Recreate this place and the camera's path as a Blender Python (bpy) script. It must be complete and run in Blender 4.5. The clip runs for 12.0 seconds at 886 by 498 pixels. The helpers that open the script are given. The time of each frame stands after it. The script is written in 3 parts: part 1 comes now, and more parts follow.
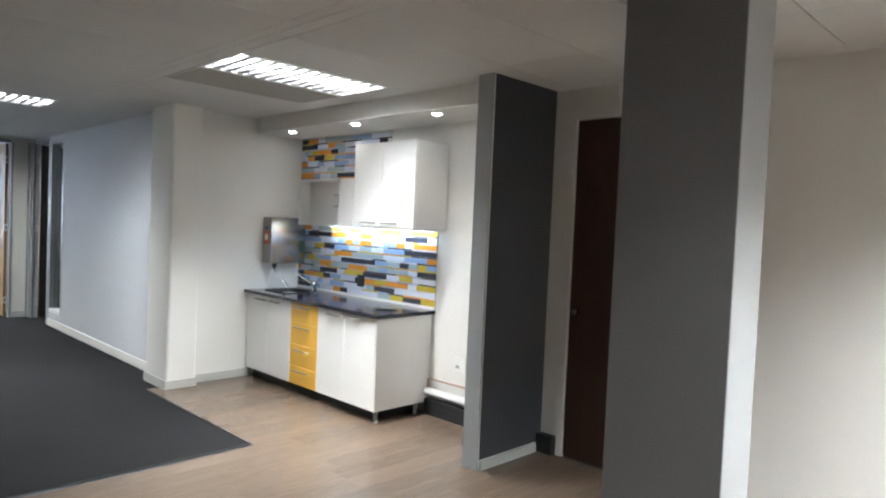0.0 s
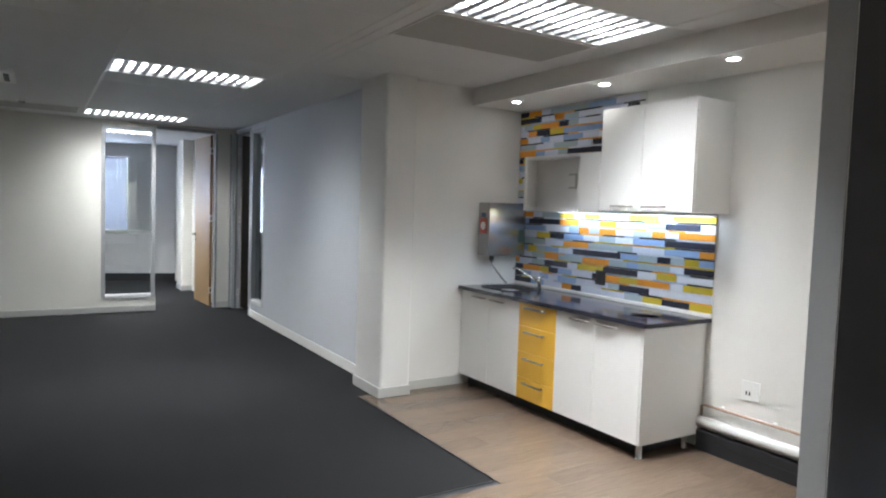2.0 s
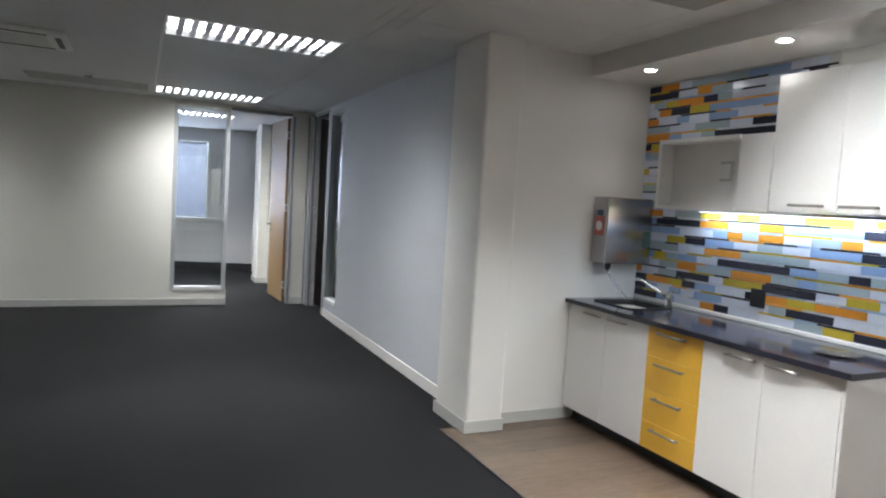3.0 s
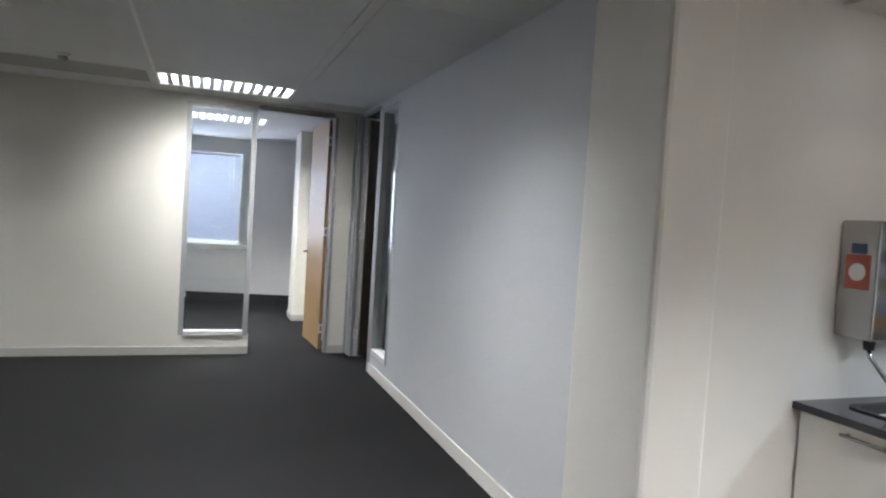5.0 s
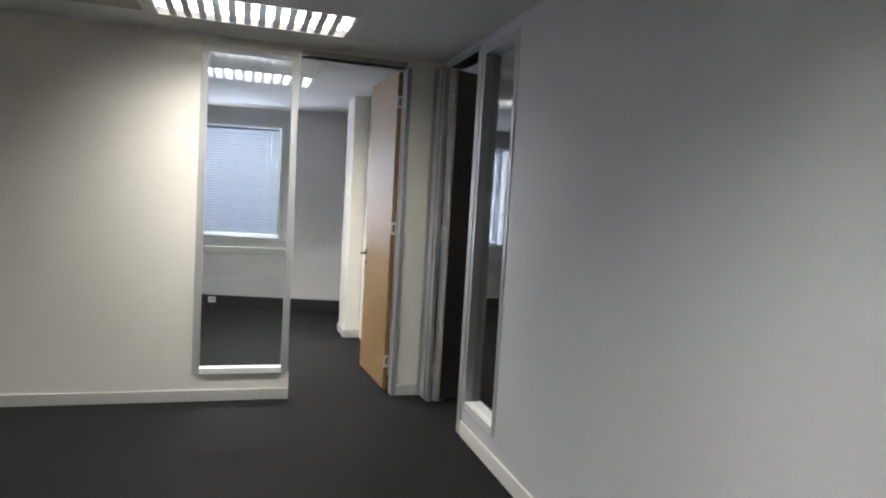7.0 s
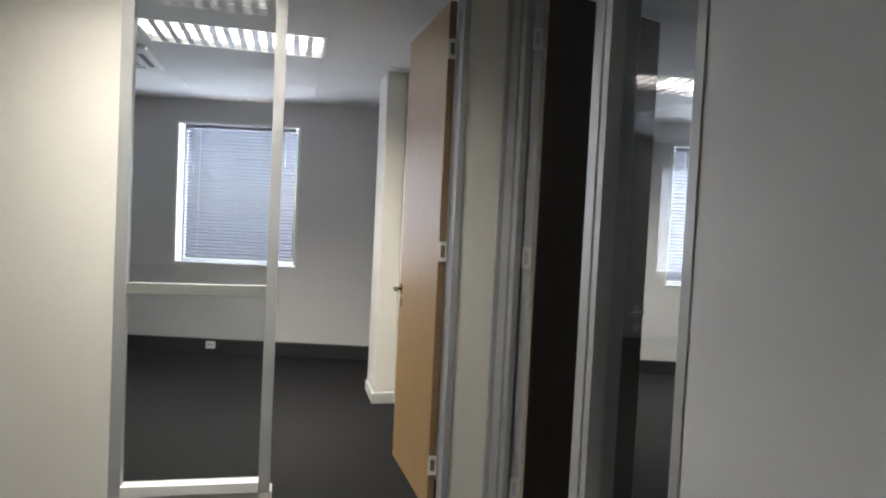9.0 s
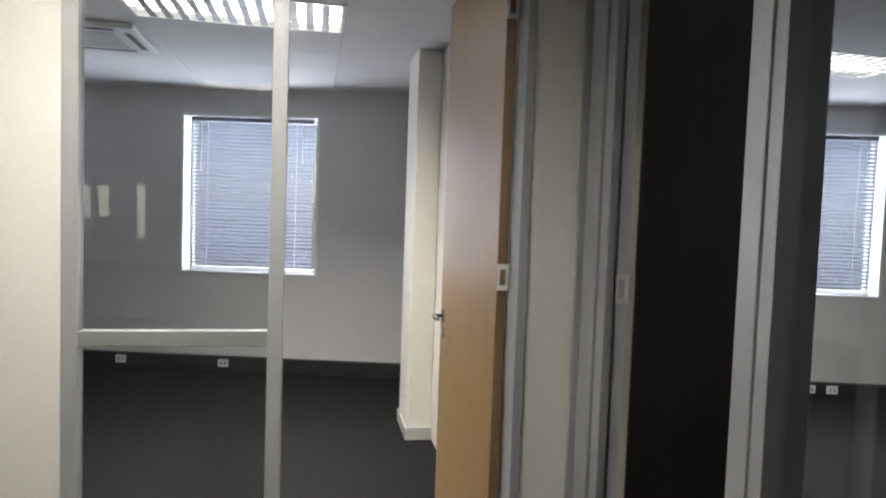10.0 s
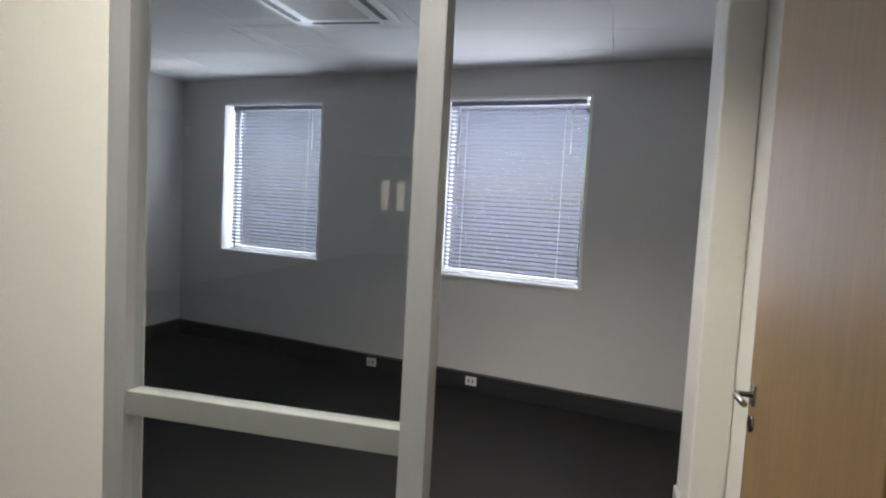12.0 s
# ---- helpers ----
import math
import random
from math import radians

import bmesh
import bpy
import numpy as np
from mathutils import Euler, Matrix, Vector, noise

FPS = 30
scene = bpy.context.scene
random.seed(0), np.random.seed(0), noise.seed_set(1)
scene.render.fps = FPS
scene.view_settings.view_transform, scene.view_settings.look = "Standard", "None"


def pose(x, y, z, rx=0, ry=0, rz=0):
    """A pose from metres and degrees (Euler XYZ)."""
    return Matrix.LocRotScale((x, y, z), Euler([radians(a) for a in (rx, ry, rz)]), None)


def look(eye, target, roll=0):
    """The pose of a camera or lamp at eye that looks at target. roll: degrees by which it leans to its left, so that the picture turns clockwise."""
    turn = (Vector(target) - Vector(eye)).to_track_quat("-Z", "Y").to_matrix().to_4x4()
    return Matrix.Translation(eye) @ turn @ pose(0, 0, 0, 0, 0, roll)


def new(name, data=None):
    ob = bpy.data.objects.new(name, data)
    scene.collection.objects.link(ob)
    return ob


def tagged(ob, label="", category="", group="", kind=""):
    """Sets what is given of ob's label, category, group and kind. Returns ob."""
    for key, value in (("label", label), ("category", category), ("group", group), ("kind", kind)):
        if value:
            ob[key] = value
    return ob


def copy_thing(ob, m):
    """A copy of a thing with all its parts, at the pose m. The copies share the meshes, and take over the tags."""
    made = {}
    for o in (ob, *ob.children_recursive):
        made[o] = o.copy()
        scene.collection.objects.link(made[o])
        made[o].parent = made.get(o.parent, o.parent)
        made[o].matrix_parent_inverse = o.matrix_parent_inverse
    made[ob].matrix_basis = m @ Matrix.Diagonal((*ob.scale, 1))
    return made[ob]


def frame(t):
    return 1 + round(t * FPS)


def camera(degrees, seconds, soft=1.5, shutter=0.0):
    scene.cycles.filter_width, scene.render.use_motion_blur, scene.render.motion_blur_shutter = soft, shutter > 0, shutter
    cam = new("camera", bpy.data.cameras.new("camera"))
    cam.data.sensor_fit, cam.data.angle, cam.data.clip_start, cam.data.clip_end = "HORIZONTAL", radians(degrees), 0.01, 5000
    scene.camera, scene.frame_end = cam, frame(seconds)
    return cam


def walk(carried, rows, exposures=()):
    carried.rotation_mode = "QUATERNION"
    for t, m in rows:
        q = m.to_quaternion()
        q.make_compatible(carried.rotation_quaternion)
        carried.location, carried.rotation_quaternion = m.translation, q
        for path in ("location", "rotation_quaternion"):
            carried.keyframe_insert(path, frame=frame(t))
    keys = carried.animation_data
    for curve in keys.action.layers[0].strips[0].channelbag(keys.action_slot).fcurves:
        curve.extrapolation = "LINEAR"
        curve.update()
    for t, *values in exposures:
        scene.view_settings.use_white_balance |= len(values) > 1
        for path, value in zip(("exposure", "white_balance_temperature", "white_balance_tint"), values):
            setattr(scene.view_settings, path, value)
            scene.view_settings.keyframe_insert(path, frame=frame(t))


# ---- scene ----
cam = camera(67.9, 12.0, soft=2.1)
PATH = [
    (0, (0.092, -1.3, 1.645), (1.513, 0.106, 1.575), 2.5),
    (0.5, (0.01, -1.2, 1.631), (1.256, 0.363, 1.576), 2.5),
    (1, (-0.017, -0.959, 1.587), (1.106, 0.69, 1.45), 3.5),
    (1.5, (0.117, -0.539, 1.598), (1.115, 1.188, 1.458), 2.6),
    (2, (0.226, -0.048, 1.572), (1.278, 1.649, 1.456), 1.9),
    (2.5, (0.422, 0.437, 1.583), (1.407, 2.175, 1.476), 2.1),
    (3, (0.613, 0.926, 1.555), (1.452, 2.736, 1.412), 3.4),
    (5, (1.155, 2.9, 1.555), (1.85, 4.772, 1.467), 3.6),
    (5.5, (1.301, 3.465, 1.636), (1.835, 5.387, 1.494), 3.8),
    (6, (1.291, 4.003, 1.632), (1.904, 5.9, 1.465), 2.4),
    (6.5, (1.359, 4.5, 1.638), (1.889, 6.421, 1.461), 2.5),
    (7, (1.32, 5.045, 1.59), (1.901, 6.953, 1.443), 3.4),
    (9, (1.733, 7.028, 1.477), (2.183, 8.976, 1.402), 2.8),
    (9.5, (1.708, 7.424, 1.575), (2.117, 9.379, 1.482), 3.4),
    (10, (1.782, 7.86, 1.573), (2.161, 9.821, 1.465), 2.0),
    (10.5, (1.847, 8.212, 1.587), (2.001, 10.198, 1.403), 2.1),
    (11, (1.862, 8.55, 1.576), (2.031, 10.538, 1.443), 2.3),
    (11.5, (1.914, 8.825, 1.574), (1.646, 10.803, 1.458), 2.2),
    (12, (1.973, 9.008, 1.58), (1.488, 10.942, 1.43), 3.1),
]
walk(cam, [(t, look(eye, target, roll)) for t, eye, target, roll in PATH], exposures=[(0, 1.32, 6000, 7), (1, 1.27, 6000, 7), (1.6, 1.17, 6000, 8), (2.5, 0.85, 6050, 9), (5, 1.1, 6250, 10), (5.8, 1.0, 6350, 10), (7, 0.85, 6600, 10), (9.5, 0.62, 6900, 10), (11, 0.52, 6850, 10), (12, 0.18, 6900, 10)])
SKY = 0.07
TUBES = 3.5     # glow of the lamps above the louvres
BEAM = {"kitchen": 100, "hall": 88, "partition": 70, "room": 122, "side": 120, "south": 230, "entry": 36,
        "west_hall": 85, "unseen_west_partition": 85}  # light through each louvre; the last four fittings are unseen additions
SPREAD = {"kitchen": 112, "partition": 138, "unseen_west_partition": 138}  # the louvres cut the beam off at half of this angle, elsewhere at 61 degrees
POWER = {"strip": 4.6, "down": 3.5, "window": 50, "south": 1.6}

# ---- light ----
world = bpy.data.worlds.new("sky_world")
scene.world = world
world.use_nodes = True
wn, wl = world.node_tree.nodes, world.node_tree.links
sky = wn.new("ShaderNodeTexSky")
sky.sky_type, sky.sun_disc = "NISHITA", False
sky.sun_elevation, sky.sun_rotation = radians(40), radians(200)
wl.new(sky.outputs[0], wn["Background"].inputs[0])
wn["Background"].inputs[1].default_value = SKY

sun = new("sun", bpy.data.lights.new("sun", "SUN"))
sun.data.energy, sun.data.angle, sun.data.color = 2.0, radians(0.5), (1, 0.95, 0.87)
sun.matrix_world = look((0, -30, 25), (0, 0, 0))

CEIL = 2.67   # ceiling height
EAST = 4.12   # kitchen and lobby back wall
BLUE = 2.79   # face of the blue-grey wall
PART = 10.13  # face of the cream partition
SOUTH = [(-2.92, -2.60, 0.60, 2.10), (-4.30, -3.95, 1.15, 2.05), (-3.85, -3.50, 1.15, 2.05), (2.9, 4.0, 0.9, 2.3)]  # windows in the end wall; the last is added to brighten the east side


# ---- materials ----
def material(name, color, rough=0.6, metal=0.0, grain=60.0, vary=0.06, bump=0.02, stain=0.05, stretch=(1, 1, 1), rand=0.0, spec=0.5):
    """A surface with variation at two scales: fine grain with relief, and broad uneven tone."""
    m = bpy.data.materials.new(name)
    m.use_nodes = True
    n, l = m.node_tree.nodes, m.node_tree.links
    p = n["Principled BSDF"]
    co = n.new("ShaderNodeTexCoord")
    mp = n.new("ShaderNodeMapping")
    mp.inputs["Scale"].default_value = stretch
    l.new(co.outputs["Object"], mp.inputs[0])
    fine, broad = n.new("ShaderNodeTexNoise"), n.new("ShaderNodeTexNoise")
    fine.inputs["Scale"].default_value, fine.inputs["Detail"].default_value = grain, 4
    broad.inputs["Scale"].default_value, broad.inputs["Detail"].default_value = 1.3, 3
    l.new(mp.outputs[0], fine.inputs["Vector"])
    l.new(mp.outputs[0], broad.inputs["Vector"])
    add = n.new("ShaderNodeMath")
    add.operation = "MULTIPLY_ADD"
    add.inputs[1].default_value, add.inputs[2].default_value = 2 * vary, 1 - vary
    l.new(fine.outputs["Fac"], add.inputs[0])
    add2 = n.new("ShaderNodeMath")
    add2.operation = "MULTIPLY_ADD"
    add2.inputs[1].default_value, add2.inputs[2].default_value = 2 * stain, -stain
    l.new(broad.outputs["Fac"], add2.inputs[0])
    tot = n.new("ShaderNodeMath")
    l.new(add.outputs[0], tot.inputs[0])
    l.new(add2.outputs[0], tot.inputs[1])
    last = tot
    if rand:
        info = n.new("ShaderNodeObjectInfo")
        r = n.new("ShaderNodeMath")
        r.operation = "MULTIPLY_ADD"
        r.inputs[1].default_value, r.inputs[2].default_value = 2 * rand, -rand
        l.new(info.outputs["Random"], r.inputs[0])
        last = n.new("ShaderNodeMath")
        l.new(tot.outputs[0], last.inputs[0])
        l.new(r.outputs[0], last.inputs[1])
    mul = n.new("ShaderNodeVectorMath")
    mul.operation = "SCALE"
    mul.inputs[0].default_value = color
    l.new(last.outputs[0], mul.inputs["Scale"])
    l.new(mul.outputs[0], p.inputs["Base Color"])
    p.inputs["Roughness"].default_value, p.inputs["Metallic"].default_value = rough, metal
    p.inputs["Specular IOR Level"].default_value = spec
    if bump:
        b = n.new("ShaderNodeBump")
        b.inputs["Strength"].default_value, b.inputs["Distance"].default_value = bump * 10, 0.002
        l.new(fine.outputs["Fac"], b.inputs["Height"])
        l.new(b.outputs[0], p.inputs["Normal"])
    return m


def emitter(name, color, strength):
    m = bpy.data.materials.new(name)
    m.use_nodes = True
    p = m.node_tree.nodes["Principled BSDF"]
    p.inputs["Base Color"].default_value = (*color, 1)
    p.inputs["Emission Color"].default_value = (*color, 1)
    p.inputs["Emission Strength"].default_value = strength
    return m


def glass_material(name):
    m = bpy.data.materials.new(name)
    m.use_nodes = True
    n, l = m.node_tree.nodes, m.node_tree.links
    mix, clear, gloss, fr = n.new("ShaderNodeMixShader"), n.new("ShaderNodeBsdfTransparent"), n.new("ShaderNodeBsdfGlossy"), n.new("ShaderNodeLayerWeight")
    clear.inputs[0].default_value = (0.93, 0.95, 0.95, 1)
    gloss.inputs["Roughness"].default_value = 0.01
    fr.inputs[0].default_value = 0.5
    pw, ad = n.new("ShaderNodeMath"), n.new("ShaderNodeMath")
    pw.operation, ad.operation = "POWER", "MULTIPLY_ADD"
    pw.inputs[1].default_value, ad.inputs[1].default_value, ad.inputs[2].default_value = 5, 0.88, 0.08
    l.new(fr.outputs["Facing"], pw.inputs[0])
    l.new(pw.outputs[0], ad.inputs[0])
    l.new(ad.outputs[0], mix.inputs[0])
    l.new(clear.outputs[0], mix.inputs[1])
    l.new(gloss.outputs[0], mix.inputs[2])
    l.new(mix.outputs[0], n["Material Output"].inputs[0])
    return m


def mosaic_material(name, per_island):
    m = material(name, (1, 1, 1), 0.15, grain=25, vary=0.05, bump=0.004, stain=0.03)
    n, l = m.node_tree.nodes, m.node_tree.links
    src = n.new("ShaderNodeNewGeometry").outputs["Random Per Island"] if per_island else n.new("ShaderNodeObjectInfo").outputs["Random"]
    ramp = n.new("ShaderNodeValToRGB")
    ramp.color_ramp.interpolation = "CONSTANT"
    steps = [(0, (0.66, 0.70, 0.80)), (0.24, (0.30, 0.42, 0.66)), (0.48, (0.70, 0.29, 0.04)), (0.60, (0.56, 0.43, 0.05)),
             (0.67, (0.035, 0.037, 0.055)), (0.81, (0.40, 0.48, 0.52))]
    if per_island:
        steps = [(0, (0.64, 0.68, 0.77)), (0.3, (0.045, 0.045, 0.06)), (0.58, (0.58, 0.44, 0.04)), (0.70, (0.80, 0.36, 0.05)), (0.88, (0.36, 0.47, 0.66))]
    els = ramp.color_ramp.elements
    while len(els) < len(steps):
        els.new(0.99)
    for e, (at, c) in zip(els, steps):
        e.position, e.color = at, (*c, 1)
    l.new(src, ramp.inputs[0])
    mul = [x for x in n if x.bl_idname == "ShaderNodeVectorMath"][0]
    l.new(ramp.outputs[0], mul.inputs[0])
    return m


def plank_material(name):
    m = material(name, (0.125, 0.090, 0.064), 0.26, grain=14, vary=0.45, bump=0.012, stain=0.10, stretch=PLANK_STRETCH, rand=0.10)
    n, l = m.node_tree.nodes, m.node_tree.links
    info = n.new("ShaderNodeObjectInfo")
    sc = n.new("ShaderNodeVectorMath")
    sc.operation = "SCALE"
    sc.inputs[0].default_value = (37, 23, 11)
    l.new(info.outputs["Random"], sc.inputs["Scale"])
    mp = [x for x in n if x.bl_idname == "ShaderNodeMapping"][0]
    l.new(sc.outputs[0], mp.inputs["Location"])
    return m


CREAM = material("cream_paint", (0.74, 0.72, 0.66), 0.65, grain=180, vary=0.02, bump=0.012, stain=0.03)
BLUEGREY = material("pale_blue_grey_paint", (0.58, 0.595, 0.62), 0.6, grain=180, vary=0.02, bump=0.012, stain=0.03)
WHITEP = material("white_wall_paint", (0.76, 0.745, 0.71), 0.6, grain=180, vary=0.02, bump=0.012, stain=0.03)
GREYWALL = material("pale_grey_wall_paint", (0.60, 0.59, 0.58), 0.6, grain=180, vary=0.02, bump=0.012, stain=0.03)
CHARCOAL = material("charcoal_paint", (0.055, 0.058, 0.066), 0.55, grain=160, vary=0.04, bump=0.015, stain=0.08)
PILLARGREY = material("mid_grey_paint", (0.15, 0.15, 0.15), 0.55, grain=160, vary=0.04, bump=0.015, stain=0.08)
TILE = material("ceiling_tile", (0.66, 0.66, 0.65), 0.9, grain=260, vary=0.05, bump=0.03, stain=0.03)
PANEL = material("return_air_panel", (0.36, 0.35, 0.33), 0.8, grain=300, vary=0.12, bump=0.03, stain=0.04)
CARPET = material("charcoal_carpet", (0.0104, 0.0102, 0.0106), 0.95, grain=420, vary=0.45, bump=0.08, stain=0.45, spec=0.2)
SKIRT = material("grey_skirting", (0.50, 0.50, 0.47), 0.45, grain=80, vary=0.03, bump=0.005)
ALU = material("brushed_aluminium", (0.46, 0.47, 0.47), 0.42, 0.35, grain=90, vary=0.05, bump=0.004, stretch=(1, 1, 0.05))
RAILGREY = material("dull_grey_bar", (0.22, 0.23, 0.215), 0.5, grain=80, vary=0.04, bump=0.004)
FRAME = material("grey_door_frame", (0.33, 0.34, 0.345), 0.45, grain=80, vary=0.04, bump=0.004)
LOUVRE = material("louvre_aluminium", (0.40, 0.40, 0.405), 0.45, 0.0, grain=90, vary=0.03, bump=0.0)
REFLECTOR = material("lamp_reflector", (0.42, 0.42, 0.42), 0.6, 0.0, grain=90, vary=0.03, bump=0.0)
WHITEGLOSS = material("white_melamine", (0.80, 0.79, 0.77), 0.28, grain=60, vary=0.01, bump=0.002, stain=0.02)
YELLOW = material("yellow_melamine", (0.78, 0.45, 0.05), 0.3, grain=60, vary=0.02, bump=0.002, stain=0.03)
STONE = material("dark_granite", (0.022, 0.021, 0.030), 0.12, grain=240, vary=0.6, bump=0.0, stain=0.1)
STEEL = material("stainless_steel", (0.45, 0.44, 0.44), 0.22, 0.95, grain=120, vary=0.05, bump=0.003, stretch=(0.1, 0.1, 1))
CHROME = material("satin_chrome", (0.55, 0.54, 0.52), 0.25, 1.0, grain=90, vary=0.03, bump=0.0)
HANDLE = material("dull_nickel", (0.27, 0.255, 0.235), 0.38, 0.8, grain=90, vary=0.04, bump=0.0)
BLACK = material("black_plastic", (0.022, 0.022, 0.024), 0.5, grain=120, vary=0.1, bump=0.01)
OAK = material("light_oak_veneer", (0.340, 0.220, 0.102), 0.42, grain=9, vary=0.16, bump=0.006, stain=0.06, stretch=(9, 9, 0.6))
OAKEDGE = material("oak_edge", (0.24, 0.155, 0.085), 0.5, grain=12, vary=0.15, bump=0.006, stretch=(9, 9, 0.6))
TANEDGE = material("pale_door_edge", (0.30, 0.27, 0.23), 0.5, grain=12, vary=0.12, bump=0.006, stretch=(9, 9, 0.6))
DARKWOOD = material("dark_brown_veneer", (0.085, 0.070, 0.056), 0.45, grain=9, vary=0.25, bump=0.006, stain=0.08, stretch=(9, 9, 0.6))
REDWOOD = material("reddish_brown_veneer", (0.048, 0.021, 0.012), 0.42, grain=9, vary=0.25, bump=0.006, stain=0.10, stretch=(9, 9, 0.6))
PLASTIC = material("white_plastic", (0.78, 0.78, 0.76), 0.35, grain=60, vary=0.01, bump=0.0)
COPPER = material("painted_pipe", (0.42, 0.30, 0.22), 0.4, 0.4, grain=60, vary=0.1, bump=0.004)
GROUT = material("pale_grout", (0.60, 0.60, 0.58), 0.8, grain=200, vary=0.06, bump=0.02)
RED = material("red_label", (0.45, 0.10, 0.07), 0.5, grain=60, vary=0.05, bump=0.0)
BLUECAP = material("blue_label", (0.06, 0.09, 0.19), 0.5, grain=60, vary=0.05, bump=0.0)
GREEN = material("green_led_dark", (0.05, 0.09, 0.07), 0.3, grain=60, vary=0.05, bump=0.0)
TUBE = emitter("fluorescent_glow", (1.0, 0.99, 0.965), TUBES)
TUBE_OLD = emitter("weaker_fluorescent_glow", (1.0, 0.985, 0.95), TUBES * 0.66)
LAMP = emitter("lamp_glow", (1, 0.98, 0.95), 30)
LED = emitter("led_glow", (0.9, 0.95, 1), 2.5)
GLASS = glass_material("clear_glass")
PLANK_STRETCH = (0.5, 9, 9)
PLANK = plank_material("grey_brown_vinyl_plank")
MOSAIC, MOSAIC_THIN = mosaic_material("glazed_mosaic", False), mosaic_material("glazed_mosaic_strip", True)
# blind slats: base colour darkened for their backlit shade; they let some daylight through
SLAT = material("blind_slat", (0.25, 0.25, 0.30), 0.4, grain=60, vary=0.02, bump=0.0)
sn, sl = SLAT.node_tree.nodes, SLAT.node_tree.links
tr, mx = sn.new("ShaderNodeBsdfTranslucent"), sn.new("ShaderNodeMixShader")
tr.inputs[0].default_value = (0.66, 0.70, 0.86, 1)
mx.inputs[0].default_value = 0.06
sl.new(sn["Principled BSDF"].outputs[0], mx.inputs[1])
sl.new(tr.outputs[0], mx.inputs[2])
sl.new(mx.outputs[0], sn["Material Output"].inputs[0])


# ---- building helpers ----
def box(bm, x0, x1, y0, y1, z0, z1, bevel=0.0):
    vs = [bm.verts.new((x, y, z)) for x in (x0, x1) for y in (y0, y1) for z in (z0, z1)]
    fs = [bm.faces.new([vs[i] for i in q]) for q in ((0, 1, 3, 2), (4, 6, 7, 5), (0, 4, 5, 1), (2, 3, 7, 6), (0, 2, 6, 4), (1, 5, 7, 3))]
    if bevel:
        es = list({e for f in fs for e in f.edges})
        bmesh.ops.bevel(bm, geom=es, offset=bevel, segments=2, affect="EDGES", profile=0.5)
    return bm


def boxes(*rows, bevel=0.0):
    bm = bmesh.new()
    for r in rows:
        box(bm, *r, bevel=bevel)
    return bm


def tube(points, radius, sides=12, bm=None):
    """A round bar along a line of points, with closed ends."""
    bm = bm or bmesh.new()
    rings, pts = [], [Vector(p) for p in points]
    for i, p in enumerate(pts):
        d = (pts[min(i + 1, len(pts) - 1)] - pts[max(i - 1, 0)]).normalized()
        a = d.orthogonal().normalized() if not rings else (axis - d * axis.dot(d)).normalized()
        axis = a
        b = d.cross(a)
        r = radius[i] if isinstance(radius, (list, tuple)) else radius
        rings.append([bm.verts.new(p + (a * math.cos(2 * math.pi * k / sides) + b * math.sin(2 * math.pi * k / sides)) * r) for k in range(sides)])
    for r0, r1 in zip(rings, rings[1:]):
        for k in range(sides):
            f = bm.faces.new((r0[k], r0[(k + 1) % sides], r1[(k + 1) % sides], r1[k]))
            f.smooth = True
    bm.faces.new(rings[0][::-1]), bm.faces.new(rings[-1])
    return bm


def mesh_of(name, bm, mat):
    me = bpy.data.meshes.new(name)
    bmesh.ops.recalc_face_normals(bm, faces=bm.faces)
    bm.to_mesh(me)
    bm.free()
    me.materials.append(mat)
    return me


def part(name, bm, mat, parent, label=""):
    ob = new(name, mesh_of(name, bm, mat))
    ob.parent = parent
    return tagged(ob, label)


def solid(name, bm, mat, label, category, kind="", group=""):
    """A top-level thing of one mesh."""
    return tagged(new(name, mesh_of(name, bm, mat)), label, category, group, kind)


def thing(name, label, category, m=None, group="", kind=""):
    ob = new(name)
    ob.empty_display_size = 0.1
    ob.matrix_world = m or Matrix()
    return tagged(ob, label, category, group, kind)


def pierced(u0, u1, v0, v1, z0, z1, holes):
    """A wall slab along u with openings (u0, u1, z0, z1) right through it."""
    bm = bmesh.new()
    us = sorted({u0, u1, *[h[0] for h in holes], *[h[1] for h in holes]})
    zs = sorted({z0, z1, *[h[2] for h in holes], *[h[3] for h in holes]})
    nu, nz = len(us) - 1, len(zs) - 1

    def full(i, k):
        if not (0 <= i < nu and 0 <= k < nz):
            return False
        u, z = (us[i] + us[i + 1]) / 2, (zs[k] + zs[k + 1]) / 2
        return not any(h[0] < u < h[1] and h[2] < z < h[3] for h in holes)

    made = {}

    def vert(i, j, k):
        if (i, j, k) not in made:
            made[i, j, k] = bm.verts.new((us[i], (v0, v1)[j], zs[k]))
        return made[i, j, k]

    for i in range(nu):
        for k in range(nz):
            if not full(i, k):
                continue
            for j in (0, 1):
                bm.faces.new([vert(i, j, k), vert(i + 1, j, k), vert(i + 1, j, k + 1), vert(i, j, k + 1)])
            for di in (0, 1):
                if not full(i + 2 * di - 1, k):
                    bm.faces.new([vert(i + di, 0, k), vert(i + di, 1, k), vert(i + di, 1, k + 1), vert(i + di, 0, k + 1)])
            for dk in (0, 1):
                if not full(i, k + 2 * dk - 1):
                    bm.faces.new([vert(i, 0, k + dk), vert(i + 1, 0, k + dk), vert(i + 1, 1, k + dk), vert(i, 1, k + dk)])
    return bm


def turned(bm):
    """Swap x and y: a wall drawn along x becomes one along y."""
    for v in bm.verts:
        v.co.x, v.co.y = v.co.y, v.co.x
    return bm


def wall(name, bm, mat, label):
    return solid(name, bm, mat, label, "wall", "structure")


TOP = 2.84  # underside of the slab above the hung ceiling

